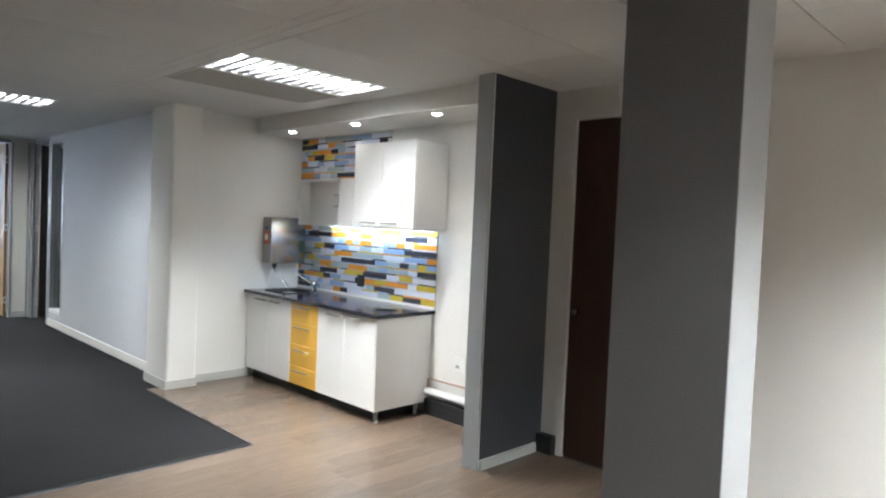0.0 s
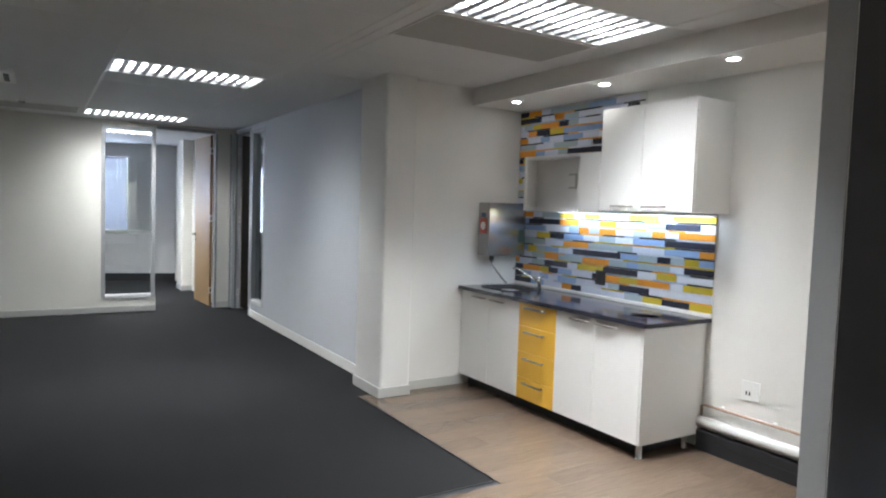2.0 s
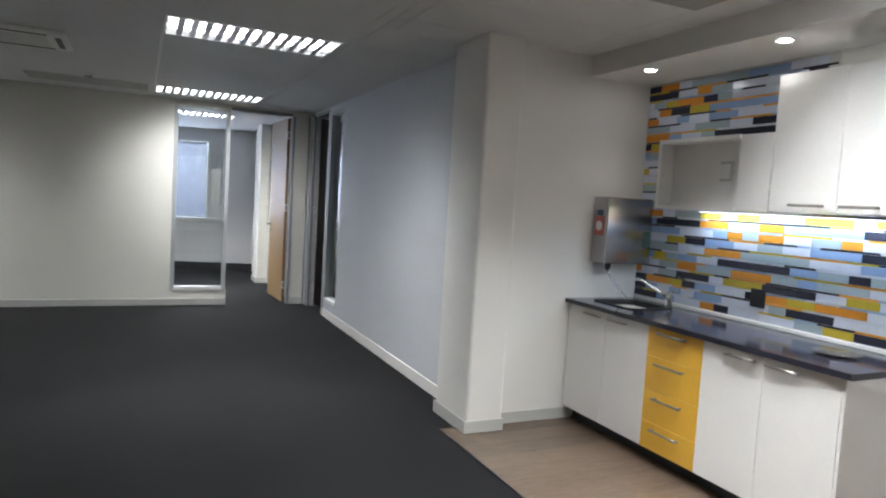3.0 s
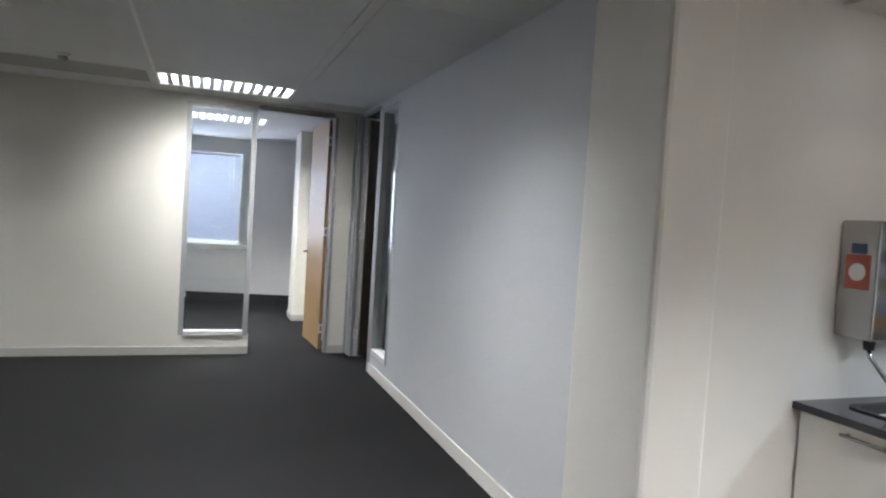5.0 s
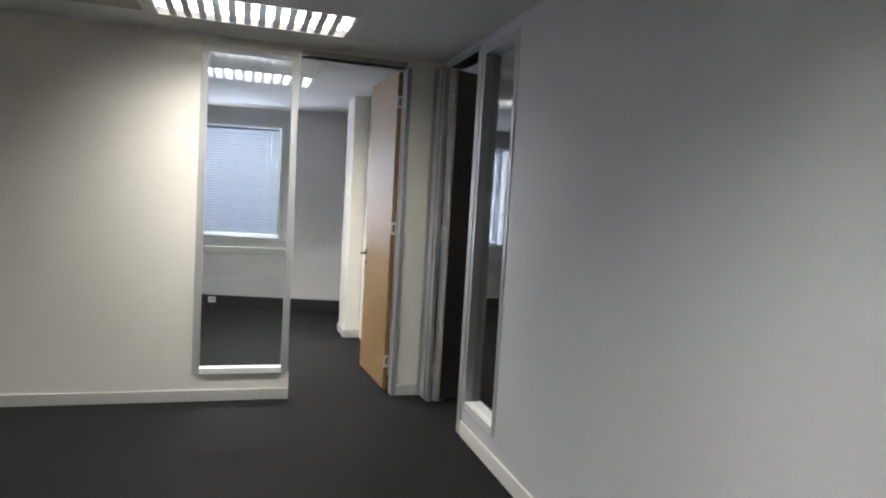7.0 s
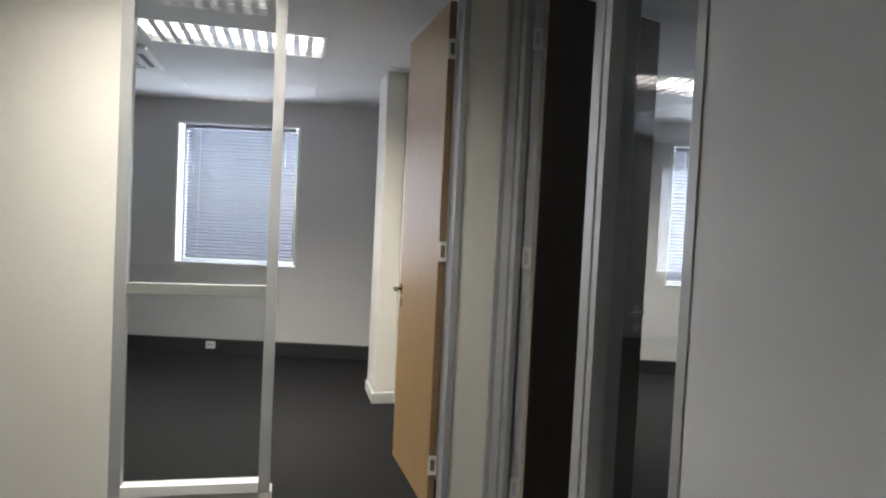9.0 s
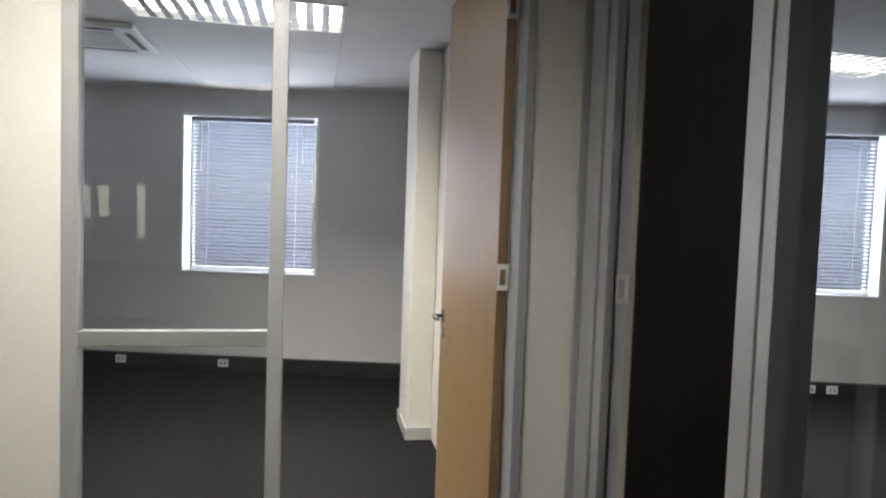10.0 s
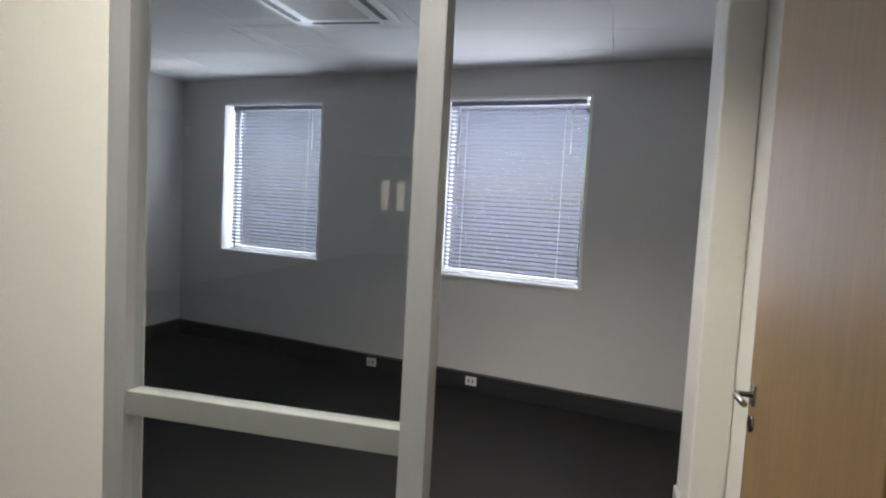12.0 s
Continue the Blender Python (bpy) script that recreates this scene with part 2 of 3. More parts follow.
# ---- floor and ceiling ----
solid("floor", boxes((-4.7, 9.2, -6.2, 17.0, -0.15, 0.0)), CARPET, "charcoal grey office carpet, flat and slightly worn", "floor", "structure")

# the last four are out of view, added to light walls, pillar and floor
FIXTURES = {"kitchen": (2.72, 2.835), "hall": (1.34, 6.02), "partition": (1.34, 9.42), "room": (1.31, 11.79), "side": (5.08, 11.80), "south": (3.0, -2.0), "entry": (1.2, -0.9), "west_hall": (-2.275, 6.02), "unseen_west_partition": (-2.275, 9.42)}
LX, LY = 0.605, 0.285   # half size of a light fitting
PANELS = [(2.115, 3.325, 3.14, 3.71), (-0.55, 0.68, 9.09, 9.66)]
CASSETTES = [(-0.28, 3.98), (-0.28, 7.12), (0.30, 12.60)]


def ceiling_cells(x0, x1, y0, y1, gx, gy, px=1.205, py=0.57):
    """Grid rectangles of a hung ceiling, with lines through gx and gy."""
    def lines(a, b, g, p):
        k = math.ceil((a - g) / p + 1e-6)
        out = [a]
        while g + k * p < b - 1e-6:
            out.append(g + k * p)
            k += 1
        return out + [b]
    xs, ys = lines(x0, x1, gx, px), lines(y0, y1, gy, py)
    return [(a, b, c, d) for a, b in zip(xs, xs[1:]) for c, d in zip(ys, ys[1:])]


def cut(cells, hole):
    """Take a rectangular hole out of a list of rectangles."""
    hx0, hx1, hy0, hy1 = hole
    out = []
    for a, b, c, d in cells:
        if hx1 <= a + 1e-4 or hx0 >= b - 1e-4 or hy1 <= c + 1e-4 or hy0 >= d - 1e-4:
            out.append((a, b, c, d))
            continue
        if hx0 > a + 1e-3:
            out.append((a, hx0, c, d))
        if hx1 < b - 1e-3:
            out.append((hx1, b, c, d))
        a2, b2 = max(a, hx0), min(b, hx1)
        if hy0 > c + 1e-3:
            out.append((a2, b2, c, hy0))
        if hy1 < d - 1e-3:
            out.append((a2, b2, hy1, d))
    return out


cells = (ceiling_cells(-4.7, 2.02, -6.2, 9.72, 0.735, 9.135) + [(-4.7, 2.79, 9.72, 10.18)]
         + ceiling_cells(2.02, 9.2, -6.2, 5.1, 2.115, 2.55, 1.21, 0.575) + ceiling_cells(2.02, 2.79, 5.1, 9.72, 2.79, 9.135)
         + ceiling_cells(-4.7, 2.79, 10.18, 17.0, 0.705, 11.505) + ceiling_cells(2.79, 9.2, 5.1, 17.0, 4.475, 11.515))
bm = bmesh.new()
holes = [(x - LX, x + LX, y - LY, y + LY) for x, y in FIXTURES.values()]
for h in holes:
    cells = cut(cells, h)
for a, b, c, d in cells:
    g = 0.002
    box(bm, a + g, b - g, c + g, d - g, CEIL, CEIL + 0.014)
solid("ceiling", bm, TILE, "off-white hung ceiling of mineral fibre tiles", "ceiling", "structure")
solid("ceiling_slab", boxes((-4.7, 9.2, -6.2, 17.0, TOP, TOP + 0.2)), WHITEP, "concrete slab above the hung ceiling", "ceiling", "structure")

# ---- walls ----
wall("wall_east", turned(pierced(-6.0, 5.02, EAST, EAST + 0.15, 0, TOP, [(0.47, 1.385, 0, 2.45)])), WHITEP, "white painted wall behind kitchenette and lobby")
wall("wall_south", pierced(-4.5, EAST + 0.15, -6.2, -6.0, 0, TOP, SOUTH), CREAM, "cream painted end wall with daylight windows")
wall("wall_west", boxes((-4.7, -4.5, -6.2, 17.0, 0, TOP)), CREAM, "cream painted plain wall closing the office")
wall("wall_niche", boxes((2.93, EAST, 4.90, 5.02, 0, TOP)), WHITEP, "white painted side wall of the kitchen niche")
stub = thing("wall_lobby", "stub partition, charcoal face and pale grey end", "wall", kind="structure")
part("core", boxes((3.414, EAST, 1.578, 1.70, 0, CEIL)), WHITEP, stub)
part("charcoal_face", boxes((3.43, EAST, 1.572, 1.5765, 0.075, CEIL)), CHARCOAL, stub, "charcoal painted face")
part("end_trim", boxes((3.405, 3.4125, 1.572, 1.706, 0, CEIL)), FRAME, stub, "pale grey end trim")
pillar = thing("wall_pillar", "square pillar, dark grey side and pale end", "pillar", kind="structure")
part("core", boxes((2.676, 2.96, -0.32, 0.195, 0, CEIL)), FRAME, pillar)
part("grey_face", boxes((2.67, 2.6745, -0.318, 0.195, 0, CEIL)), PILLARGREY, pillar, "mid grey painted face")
wall("column", boxes((2.645, 2.93, 4.785, 5.29, 0, TOP), bevel=0.02), WHITEP, "white painted square column beside the kitchen niche")
wall("wall_blue", turned(pierced(5.29, 10.05, BLUE, BLUE + 0.1, 0, TOP, [(8.60, 9.20, 0.2, 2.60), (9.27, 9.94, 0, 2.60)])), BLUEGREY, "pale blue-grey painted partition wall")
wall("wall_partition", pierced(-4.5, BLUE + 0.1, PART, PART + 0.1, 0, TOP, [(1.005, 2.522, 0.0, 2.60)]), CREAM, "cream painted partition wall with a glazed panel")
wall("wall_low", boxes((1.005, 1.688, PART, PART + 0.1, 0, 0.198)), CREAM, "low cream painted wall under the glazed panel")
wall("wall_between", boxes((2.60, 2.72, PART + 0.1, 14.05, 0, TOP)), CREAM, "cream painted wall between two offices")
wall("pier", boxes((2.43, 2.597, 12.30, 12.75, 0, TOP), bevel=0.008), CREAM, "cream painted square pier in the office")
wall("wall_side_south", boxes((2.95, 9.2, 6.0, 6.1, 0, TOP)), CREAM, "plain cream wall closing the side office")
wall("wall_side_east", boxes((8.6, 8.75, 6.1, 13.5, 0, TOP)), CREAM, "plain cream wall closing the side office")
wall("wall_room_west", boxes((-2.61, -2.49, PART + 0.1, 15.4, 0, TOP)), GREYWALL, "plain pale grey side wall of the office")

FACADE = pose(1.802, 14.177, 0, 0, 0, -13.2)
WINDOWS = [(-3.83, -2.56), (-1.325, -0.015), (3.90, 5.20)]
WZ0, WZ1 = 0.935, 2.437
fac = wall("wall_facade", pierced(-6.5, 8.2, 0.0, 0.28, 0, TOP, [(a, b, WZ0, WZ1) for a, b in WINDOWS]), GREYWALL, "pale grey painted outer wall with window openings")
fac.matrix_world = FACADE

# ---- bulkhead over the kitchen niche ----
solid("bulkhead", boxes((3.56, EAST, 1.705, 4.90, 2.52, CEIL)), WHITEP, "white boxed bulkhead above the kitchenette", "bulkhead", "structure")


# ---- skirtings ----
def skirting(name, bm, mat=SKIRT, label="pale grey painted skirting board"):
    return solid(name, bm, mat, label, "skirting", "structure")


skirting("baseboard", boxes((-4.5, 1.688, PART - 0.014, PART, 0, 0.085), bevel=0.003))
skirting("baseboard", boxes((2.533, 2.708, PART - 0.014, PART, 0, 0.085), bevel=0.003))
skirting("baseboard", boxes((BLUE - 0.014, BLUE, 5.29, 9.20, 0, 0.10), bevel=0.003), WHITEP, "white painted skirting board")
skirting("baseboard", boxes((2.631, 2.645, 4.771, 5.29, 0, 0.085), (2.645, 2.93, 4.771, 4.785, 0, 0.085)))
skirting("baseboard", boxes((2.93, 3.57, 4.886, 4.90, 0, 0.085), bevel=0.003))
skirting("baseboard", boxes((3.43, 4.05, 1.556, 1.570, 0, 0.07), bevel=0.003))
skirting("baseboard", boxes((2.415, 2.43, 12.286, 12.75, 0, 0.085), (2.43, 2.6, 12.286, 12.30, 0, 0.085)))
skirting("baseboard", boxes((EAST - 0.014, EAST, -6.0, 0.42, 0, 0.07), bevel=0.003), BLACK, "black skirting strip")


# ---- light fittings ----
def light_fitting():
    t = thing("ceiling_light", "recessed fluorescent light with an aluminium louvre, lit", "ceiling light", group="office ceiling lights")
    b = boxes((-LX, -LX + 0.004, -LY, LY, 0, 0.125), (LX - 0.004, LX, -LY, LY, 0, 0.125), (-LX, LX, -LY, -LY + 0.004, 0, 0.125), (-LX, LX, LY - 0.004, LY, 0, 0.125), (-LX, LX, -LY, LY, 0.125, 0.129))
    part("housing", b, REFLECTOR, t)
    w = 0.018
    part("frame", boxes((-LX, LX, -LY, -LY + w, -0.004, 0.002), (-LX, LX, LY - w, LY, -0.004, 0.002), (-LX, -LX + w, -LY + w, LY - w, -0.004, 0.002), (LX - w, LX, -LY + w, LY - w, -0.004, 0.002)), PLASTIC, t, "white rim")
    n, span = 13, 2 * (LX - w)
    blade = boxes((-0.022, 0.022, -LY + w, LY - w, 0, 0.03), bevel=0.002)
    data = mesh_of("louvre_blade", blade, LOUVRE)
    for k in range(1, n):
        o = new("louvre_blade", data)
        o.parent, o.location = t, (-span / 2 + k * span / n, 0, 0)
    rail = boxes((-span / 2, span / 2, -0.009, 0.009, -0.0015, 0.0285))
    long_data = mesh_of("louvre_rail", rail, LOUVRE)
    for y in (-0.089, 0.089):
        o = new("louvre_rail", long_data)
        o.parent, o.location = t, (0, y, 0)
    for y in (-0.178, 0, 0.178):
        part("lamp_strip", boxes((-0.58, 0.58, y - 0.078, y + 0.078, 0.034, 0.04)), TUBE, t, "glowing lamp strip above the louvre")
    return t


first = None
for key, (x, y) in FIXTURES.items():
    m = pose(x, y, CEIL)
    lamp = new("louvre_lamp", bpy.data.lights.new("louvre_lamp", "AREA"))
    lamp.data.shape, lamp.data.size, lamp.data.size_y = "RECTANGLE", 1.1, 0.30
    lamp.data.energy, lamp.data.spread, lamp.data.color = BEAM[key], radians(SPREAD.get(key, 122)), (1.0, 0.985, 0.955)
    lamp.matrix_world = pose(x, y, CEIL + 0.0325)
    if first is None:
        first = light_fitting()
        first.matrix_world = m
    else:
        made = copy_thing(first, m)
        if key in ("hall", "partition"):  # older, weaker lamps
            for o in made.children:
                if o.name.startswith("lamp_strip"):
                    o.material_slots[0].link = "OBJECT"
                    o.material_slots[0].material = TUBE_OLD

for a, b, c, d in PANELS:
    t = thing("return_air_panel", "dull grey perforated return-air ceiling panel", "ceiling vent", pose((a + b) / 2, (c + d) / 2, CEIL), group="return air panels")
    hx, hy = (b - a) / 2, (d - c) / 2
    part("perforated_sheet", boxes((-hx + 0.012, hx - 0.012, -hy + 0.012, hy - 0.012, -0.005, -0.001)), PANEL, t)
    w = 0.012
    part("rim", boxes((-hx, hx, -hy, -hy + w, -0.007, -0.001), (-hx, hx, hy - w, hy, -0.007, -0.001), (-hx, -hx + w, -hy + w, hy - w, -0.007, -0.001), (hx - w, hx, -hy + w, hy - w, -0.007, -0.001)), TILE, t)


def cassette():
    t = thing("air_conditioner", "white four-way ceiling cassette air conditioner", "air conditioner", group="ceiling cassettes")
    h = 0.35
    part("fascia", boxes((-h, h, -h, h, -0.035, -0.001), bevel=0.012), PLASTIC, t)
    part("intake_grille", boxes(*[(-0.2, 0.2, y - 0.004, y + 0.004, -0.042, -0.035) for y in np.linspace(-0.19, 0.19, 14)]), PLASTIC, t)
    for k in range(4):
        o = part("air_slot", boxes((-0.22, 0.22, 0.262, 0.305, -0.0375, -0.033), bevel=0.002), BLACK, t, "dark air outlet with a vane")
        o.matrix_basis = pose(0, 0, 0, 0, 0, 90 * k)
    return t


for k, (x, y) in enumerate(CASSETTES):
    if k == 0:
        cas = cassette()
        cas.matrix_world = pose(x, y, CEIL)
    else:
        copy_thing(cas, pose(x, y, CEIL))

det = thing("smoke_detector", "small round detector under the ceiling", "detector", pose(0.09, 8.86, CEIL))
part("base", tube([(0, 0, 0), (0, 0, -0.02)], 0.05, 20), PLASTIC, det)
part("head", tube([(0, 0, -0.02), (0, 0, -0.045), (0, 0, -0.055)], [0.036, 0.034, 0.02], 20), PANEL, det)
for a in (0.735,):
    solid("ceiling_strip", boxes((a - 0.012, a + 0.012, 6.31, 9.13, CEIL - 0.003, CEIL - 0.0005)), PLASTIC, "white metal cover strip across the ceiling", "ceiling strip", "structure")


# ---- glazed panels and door frames ----
def framed_glass(name, label, m, w, z0, z1, rail=None, deep=0.11, bar=0.045):
    """A floor-standing glazed panel in an aluminium frame: width w along local x, centred on the wall's thickness."""
    t = thing(name, label, "window", m, kind="structure")
    d = deep / 2
    part("window_frame", boxes((0, bar, -d, d, z0, z1), bevel=0.002), ALU, t, "aluminium side bar")
    part("window_frame", boxes((w - bar, w, -d, d, z0, z1), bevel=0.002), ALU, t, "aluminium side bar")
    part("window_frame", boxes((bar, w - bar, -d, d, z1 - bar, z1), bevel=0.002), ALU, t, "aluminium head bar")
    part("window_sill", boxes((bar, w - bar, -d - 0.012, d, z0, z0 + bar), bevel=0.003), PLASTIC, t, "white sill bar")
    zs = [z0 + bar, z1 - bar]
    if rail:
        part("glazing_bar", boxes((bar, w - bar, -0.022, 0.022, rail[0], rail[1]), bevel=0.002), RAILGREY, t, "dull grey cross bar")
        zs = [z0 + bar, rail[0], rail[1], z1 - bar]
    for a, b in zip(zs[::2], zs[1::2]):
        g = part("pane", boxes((bar - 0.006, w - bar + 0.006, -0.003, 0.003, a - 0.004, b + 0.004)), GLASS, t, "clear glass")
        g.visible_shadow = False
    return t


framed_glass("window_1", "clear glass panel in an aluminium partition frame", pose(0.988, PART + 0.026, 0), 0.69, 0.20, 2.60, (1.105, 1.155), 0.056, 0.05)
framed_glass("window_2", "clear glass panel in an aluminium partition frame", pose(BLUE + 0.05, 8.60, 0, 0, 0, 90), 0.60, 0.20, 2.60, None, 0.112)

t = thing("door_frame_1", "aluminium door frame round the open office door", "door frame", kind="structure")
part("jamb", boxes((2.496, 2.530, PART - 0.012, PART + 0.106, 0, 2.60), bevel=0.002), FRAME, t)
part("head", boxes((1.69, 2.496, PART - 0.006, PART + 0.106, 2.60, 2.64), bevel=0.002), FRAME, t)
t = thing("door_frame_2", "grey door frame in the blue-grey partition", "door frame", kind="structure")
part("jamb", boxes((BLUE - 0.012, BLUE + 0.112, 9.203, 9.275, 0, 2.60), bevel=0.003), ALU, t)
part("jamb", boxes((BLUE - 0.045, BLUE - 0.014, 9.93, 9.99, 0, 2.60), bevel=0.003), FRAME, t)
part("stop", boxes((BLUE - 0.012, BLUE + 0.112, 9.958, 9.99, 0, 2.60), bevel=0.003), FRAME, t)
part("cover_strip", boxes((2.711, BLUE - 0.018, PART - 0.02, PART - 0.001, 0, 2.62), bevel=0.003), FRAME, t)
part("corner_strip", boxes((2.735, BLUE - 0.002, 9.995, PART - 0.022, 0, 2.62), bevel=0.003), FRAME, t)
part("head", boxes((BLUE - 0.012, BLUE + 0.112, 9.275, 9.92, 2.60, 2.64), bevel=0.002), FRAME, t)


def lever(parent, x, y, z, side):
    """A lever handle with its plate on a door face; side -1 or 1 along local y."""
    h = part("door_handle", boxes((x - 0.02, x + 0.02, y, y + side * 0.008, z - 0.03, z + 0.03), bevel=0.002), CHROME, parent, "satin chrome lever handle")
    part("lever", tube([(x, y + side * 0.008, z), (x, y + side * 0.05, z), (x - 0.02, y + side * 0.055, z), (x - 0.11, y + side * 0.055, z)], 0.009, 10), CHROME, h)
    part("escutcheon", tube([(x, y, z - 0.085), (x, y + side * 0.007, z - 0.085)], 0.024, 16), CHROME, h)


def leaf(name, label, m, w, h, mat, edge, bevel=0.002):
    t = thing(name, label, "door", m, kind="structure")
    part("leaf", boxes((0.004, w - 0.004, -0.019, 0.019, 0.012, h), bevel=bevel), mat, t)
    part("edge_strip", boxes((0, 0.004, -0.018, 0.018, 0.012, h)), edge, t)
    part("edge_strip", boxes((w - 0.004, w, -0.018, 0.018, 0.012, h)), edge, t)
    return t


def hinges(parent, x, y, zs, dx=0.045):
    for z in zs:
        h = part("hinge", boxes((x - dx, x, y - 0.002, y + 0.002, z - 0.05, z - 0.03), (x - dx, x, y - 0.002, y + 0.002, z + 0.03, z + 0.05), (x - 0.012, x, y - 0.002, y + 0.002, z - 0.03, z + 0.03), (x - dx, x - dx + 0.01, y - 0.002, y + 0.002, z - 0.03, z + 0.03), bevel=0.0), PLASTIC, parent, "pale metal butt hinge")


d1 = leaf("door_1", "light oak veneer office door standing wide open", pose(2.475, PART + 0.125, 0, 0, 0, 93.5), 0.83, 2.585, OAK, OAKEDGE)
lever(d1, 0.775, 0.019, 1.07, 1)
lever(d1, 0.775, -0.019, 1.07, -1)
h1 = thing("door_hinge", "pale metal butt hinges on the oak door edge", "hinge", pose(2.500, PART + 0.118, 0, 0, 0, 0), kind="structure")
hinges(h1, 0.0, 0.0, (0.25, 1.34, 2.35))
d2 = leaf("door_2", "dark brown veneer door standing wide open into the side office", pose(BLUE + 0.045, 9.93, 0, 0, 0, 20.5), 0.78, 2.585, DARKWOOD, TANEDGE)
lever(d2, 0.72, -0.019, 1.07, -1)
h2 = thing("door_hinge", "pale metal butt hinges of the dark door", "hinge", pose(BLUE + 0.034, 9.921, 0, 0, 0, 0), kind="structure")
hinges(h2, 0.0, 0.0, (0.25, 1.34, 2.35))
d3 = leaf("door_3", "closed reddish-brown veneer door in the dim lobby", pose(EAST + 0.03, 0.48, 0, 0, 0, 90), 0.897, 2.44, REDWOOD, REDWOOD)
part("door_knob", tube([(0.835, 0.019, 1.07), (0.835, 0.03, 1.07), (0.835, 0.045, 1.07), (0.835, 0.07, 1.07)], [0.024, 0.012, 0.024, 0.02], 16), CHROME, d3, "small chrome knob")
t = thing("door_frame_3", "white door frame of the lobby door", "door frame", kind="structure")
part("jamb", boxes((EAST - 0.012, EAST - 0.001, 1.38, 1.44, 0, 2.45), bevel=0.002), WHITEP, t)
part("jamb", boxes((EAST - 0.012, EAST - 0.001, 0.42, 0.475, 0, 2.45), bevel=0.002), WHITEP, t)
part("head", boxes((EAST - 0.012, EAST - 0.001, 0.42, 1.44, 2.445, 2.50), bevel=0.002), WHITEP, t)


# ---- office windows with blinds ----
def office_window(n, a, b, z0=WZ0, z1=WZ1):
    w = b - a
    t = thing("window_%d" % (n + 3), "office window with a pale venetian blind let down", "window", FACADE @ pose(a, 0, 0), kind="structure")
    f = 0.045
    part("window_frame", boxes((0, f, 0.17, 0.22, z0, z1), (w - f, w, 0.17, 0.22, z0, z1), (f, w - f, 0.17, 0.22, z0, z0 + f), (f, w - f, 0.17, 0.22, z1 - f, z1)), PLASTIC, t, "white window frame")
    for x0, x1 in ((f, w - f),):
        g = part("pane", boxes((x0 - 0.004, x1 + 0.004, 0.192, 0.197, z0 + f - 0.004, z1 - f + 0.004)), GLASS, t)
        g.visible_shadow = False
    lip = 0.022
    part("window_sill", boxes((-0.005, w + 0.005, -0.012, 0.165, z0 - 0.004, z0 + 0.014), bevel=0.003), PLASTIC, t, "white sill")
    part("reveal_lining", boxes((0.0, lip, -0.006, 0.165, z0 + 0.014, z1), (w - lip, w, -0.006, 0.165, z0 + 0.014, z1), (lip, w - lip, -0.006, 0.165, z1 - lip, z1)), PLASTIC, t, "white reveal lining")
    bl = thing("venetian_blind", "pale blue-white venetian blind with nearly closed slats", "blind", FACADE @ pose(a, 0.085, 0), group="office window blinds")
    x0, x1 = lip + 0.045, w - lip - 0.045
    part("headrail", boxes((x0, x1, -0.02, 0.02, z1 - lip - 0.045, z1 - lip - 0.005), bevel=0.002), SLAT, bl)
    slat = bmesh.new()
    rows = []
    for x in (x0, x1):
        rows.append([slat.verts.new((x, -0.018 + 0.009 * k, 0.003 * (1 - ((k - 2) / 2) ** 2))) for k in range(5)])
    for k in range(4):
        slat.faces.new((rows[0][k], rows[0][k + 1], rows[1][k + 1], rows[1][k]))
    data = mesh_of("slat", slat, SLAT)
    zlo, zhi = z0 + 0.045, z1 - lip - 0.06
    count = int((zhi - zlo) / 0.036)
    for k in range(count):
        o = new("slat", data)
        o.parent = bl
        o.matrix_basis = pose(0, 0, zhi - k * 0.036, -43 + random.uniform(-2, 2), random.uniform(-0.1, 0.1), 0)
    part("bottom_rail", boxes((x0, x1, -0.012, 0.012, z0 + 0.018, z0 + 0.032), bevel=0.002), PLASTIC, bl)
    for x in (x0 + 0.16, x1 - 0.16):
        part("ladder_cord", tube([(x, -0.014, z0 + 0.03), (x, -0.014, z1 - lip - 0.05)], 0.0018, 6), PLASTIC, bl)
    part("tilt_wand", tube([(x0 + 0.10, -0.03, z1 - lip - 0.05), (x0 + 0.10, -0.032, z1 - 0.55)], 0.006, 8), PLASTIC, bl, "clear tilt wand")
    part("pull_cord", tube([(x1 - 0.10, -0.03, z1 - lip - 0.05), (x1 - 0.10, -0.032, z1 - 0.45)], 0.004, 6), PLASTIC, bl, "white pull cord")


for n, (a, b) in enumerate(WINDOWS):
    office_window(n, a, b)
    lamp = new("daylight", bpy.data.lights.new("daylight", "AREA"))
    lamp.data.shape, lamp.data.size, lamp.data.size_y = "RECTANGLE", b - a - 0.1, WZ1 - WZ0 - 0.1
    lamp.data.energy, lamp.data.color = POWER["window"], (0.74, 0.81, 1)
    lamp.matrix_world = FACADE @ pose((a + b) / 2, 0.26, (WZ0 + WZ1) / 2, -90, 0, 0)

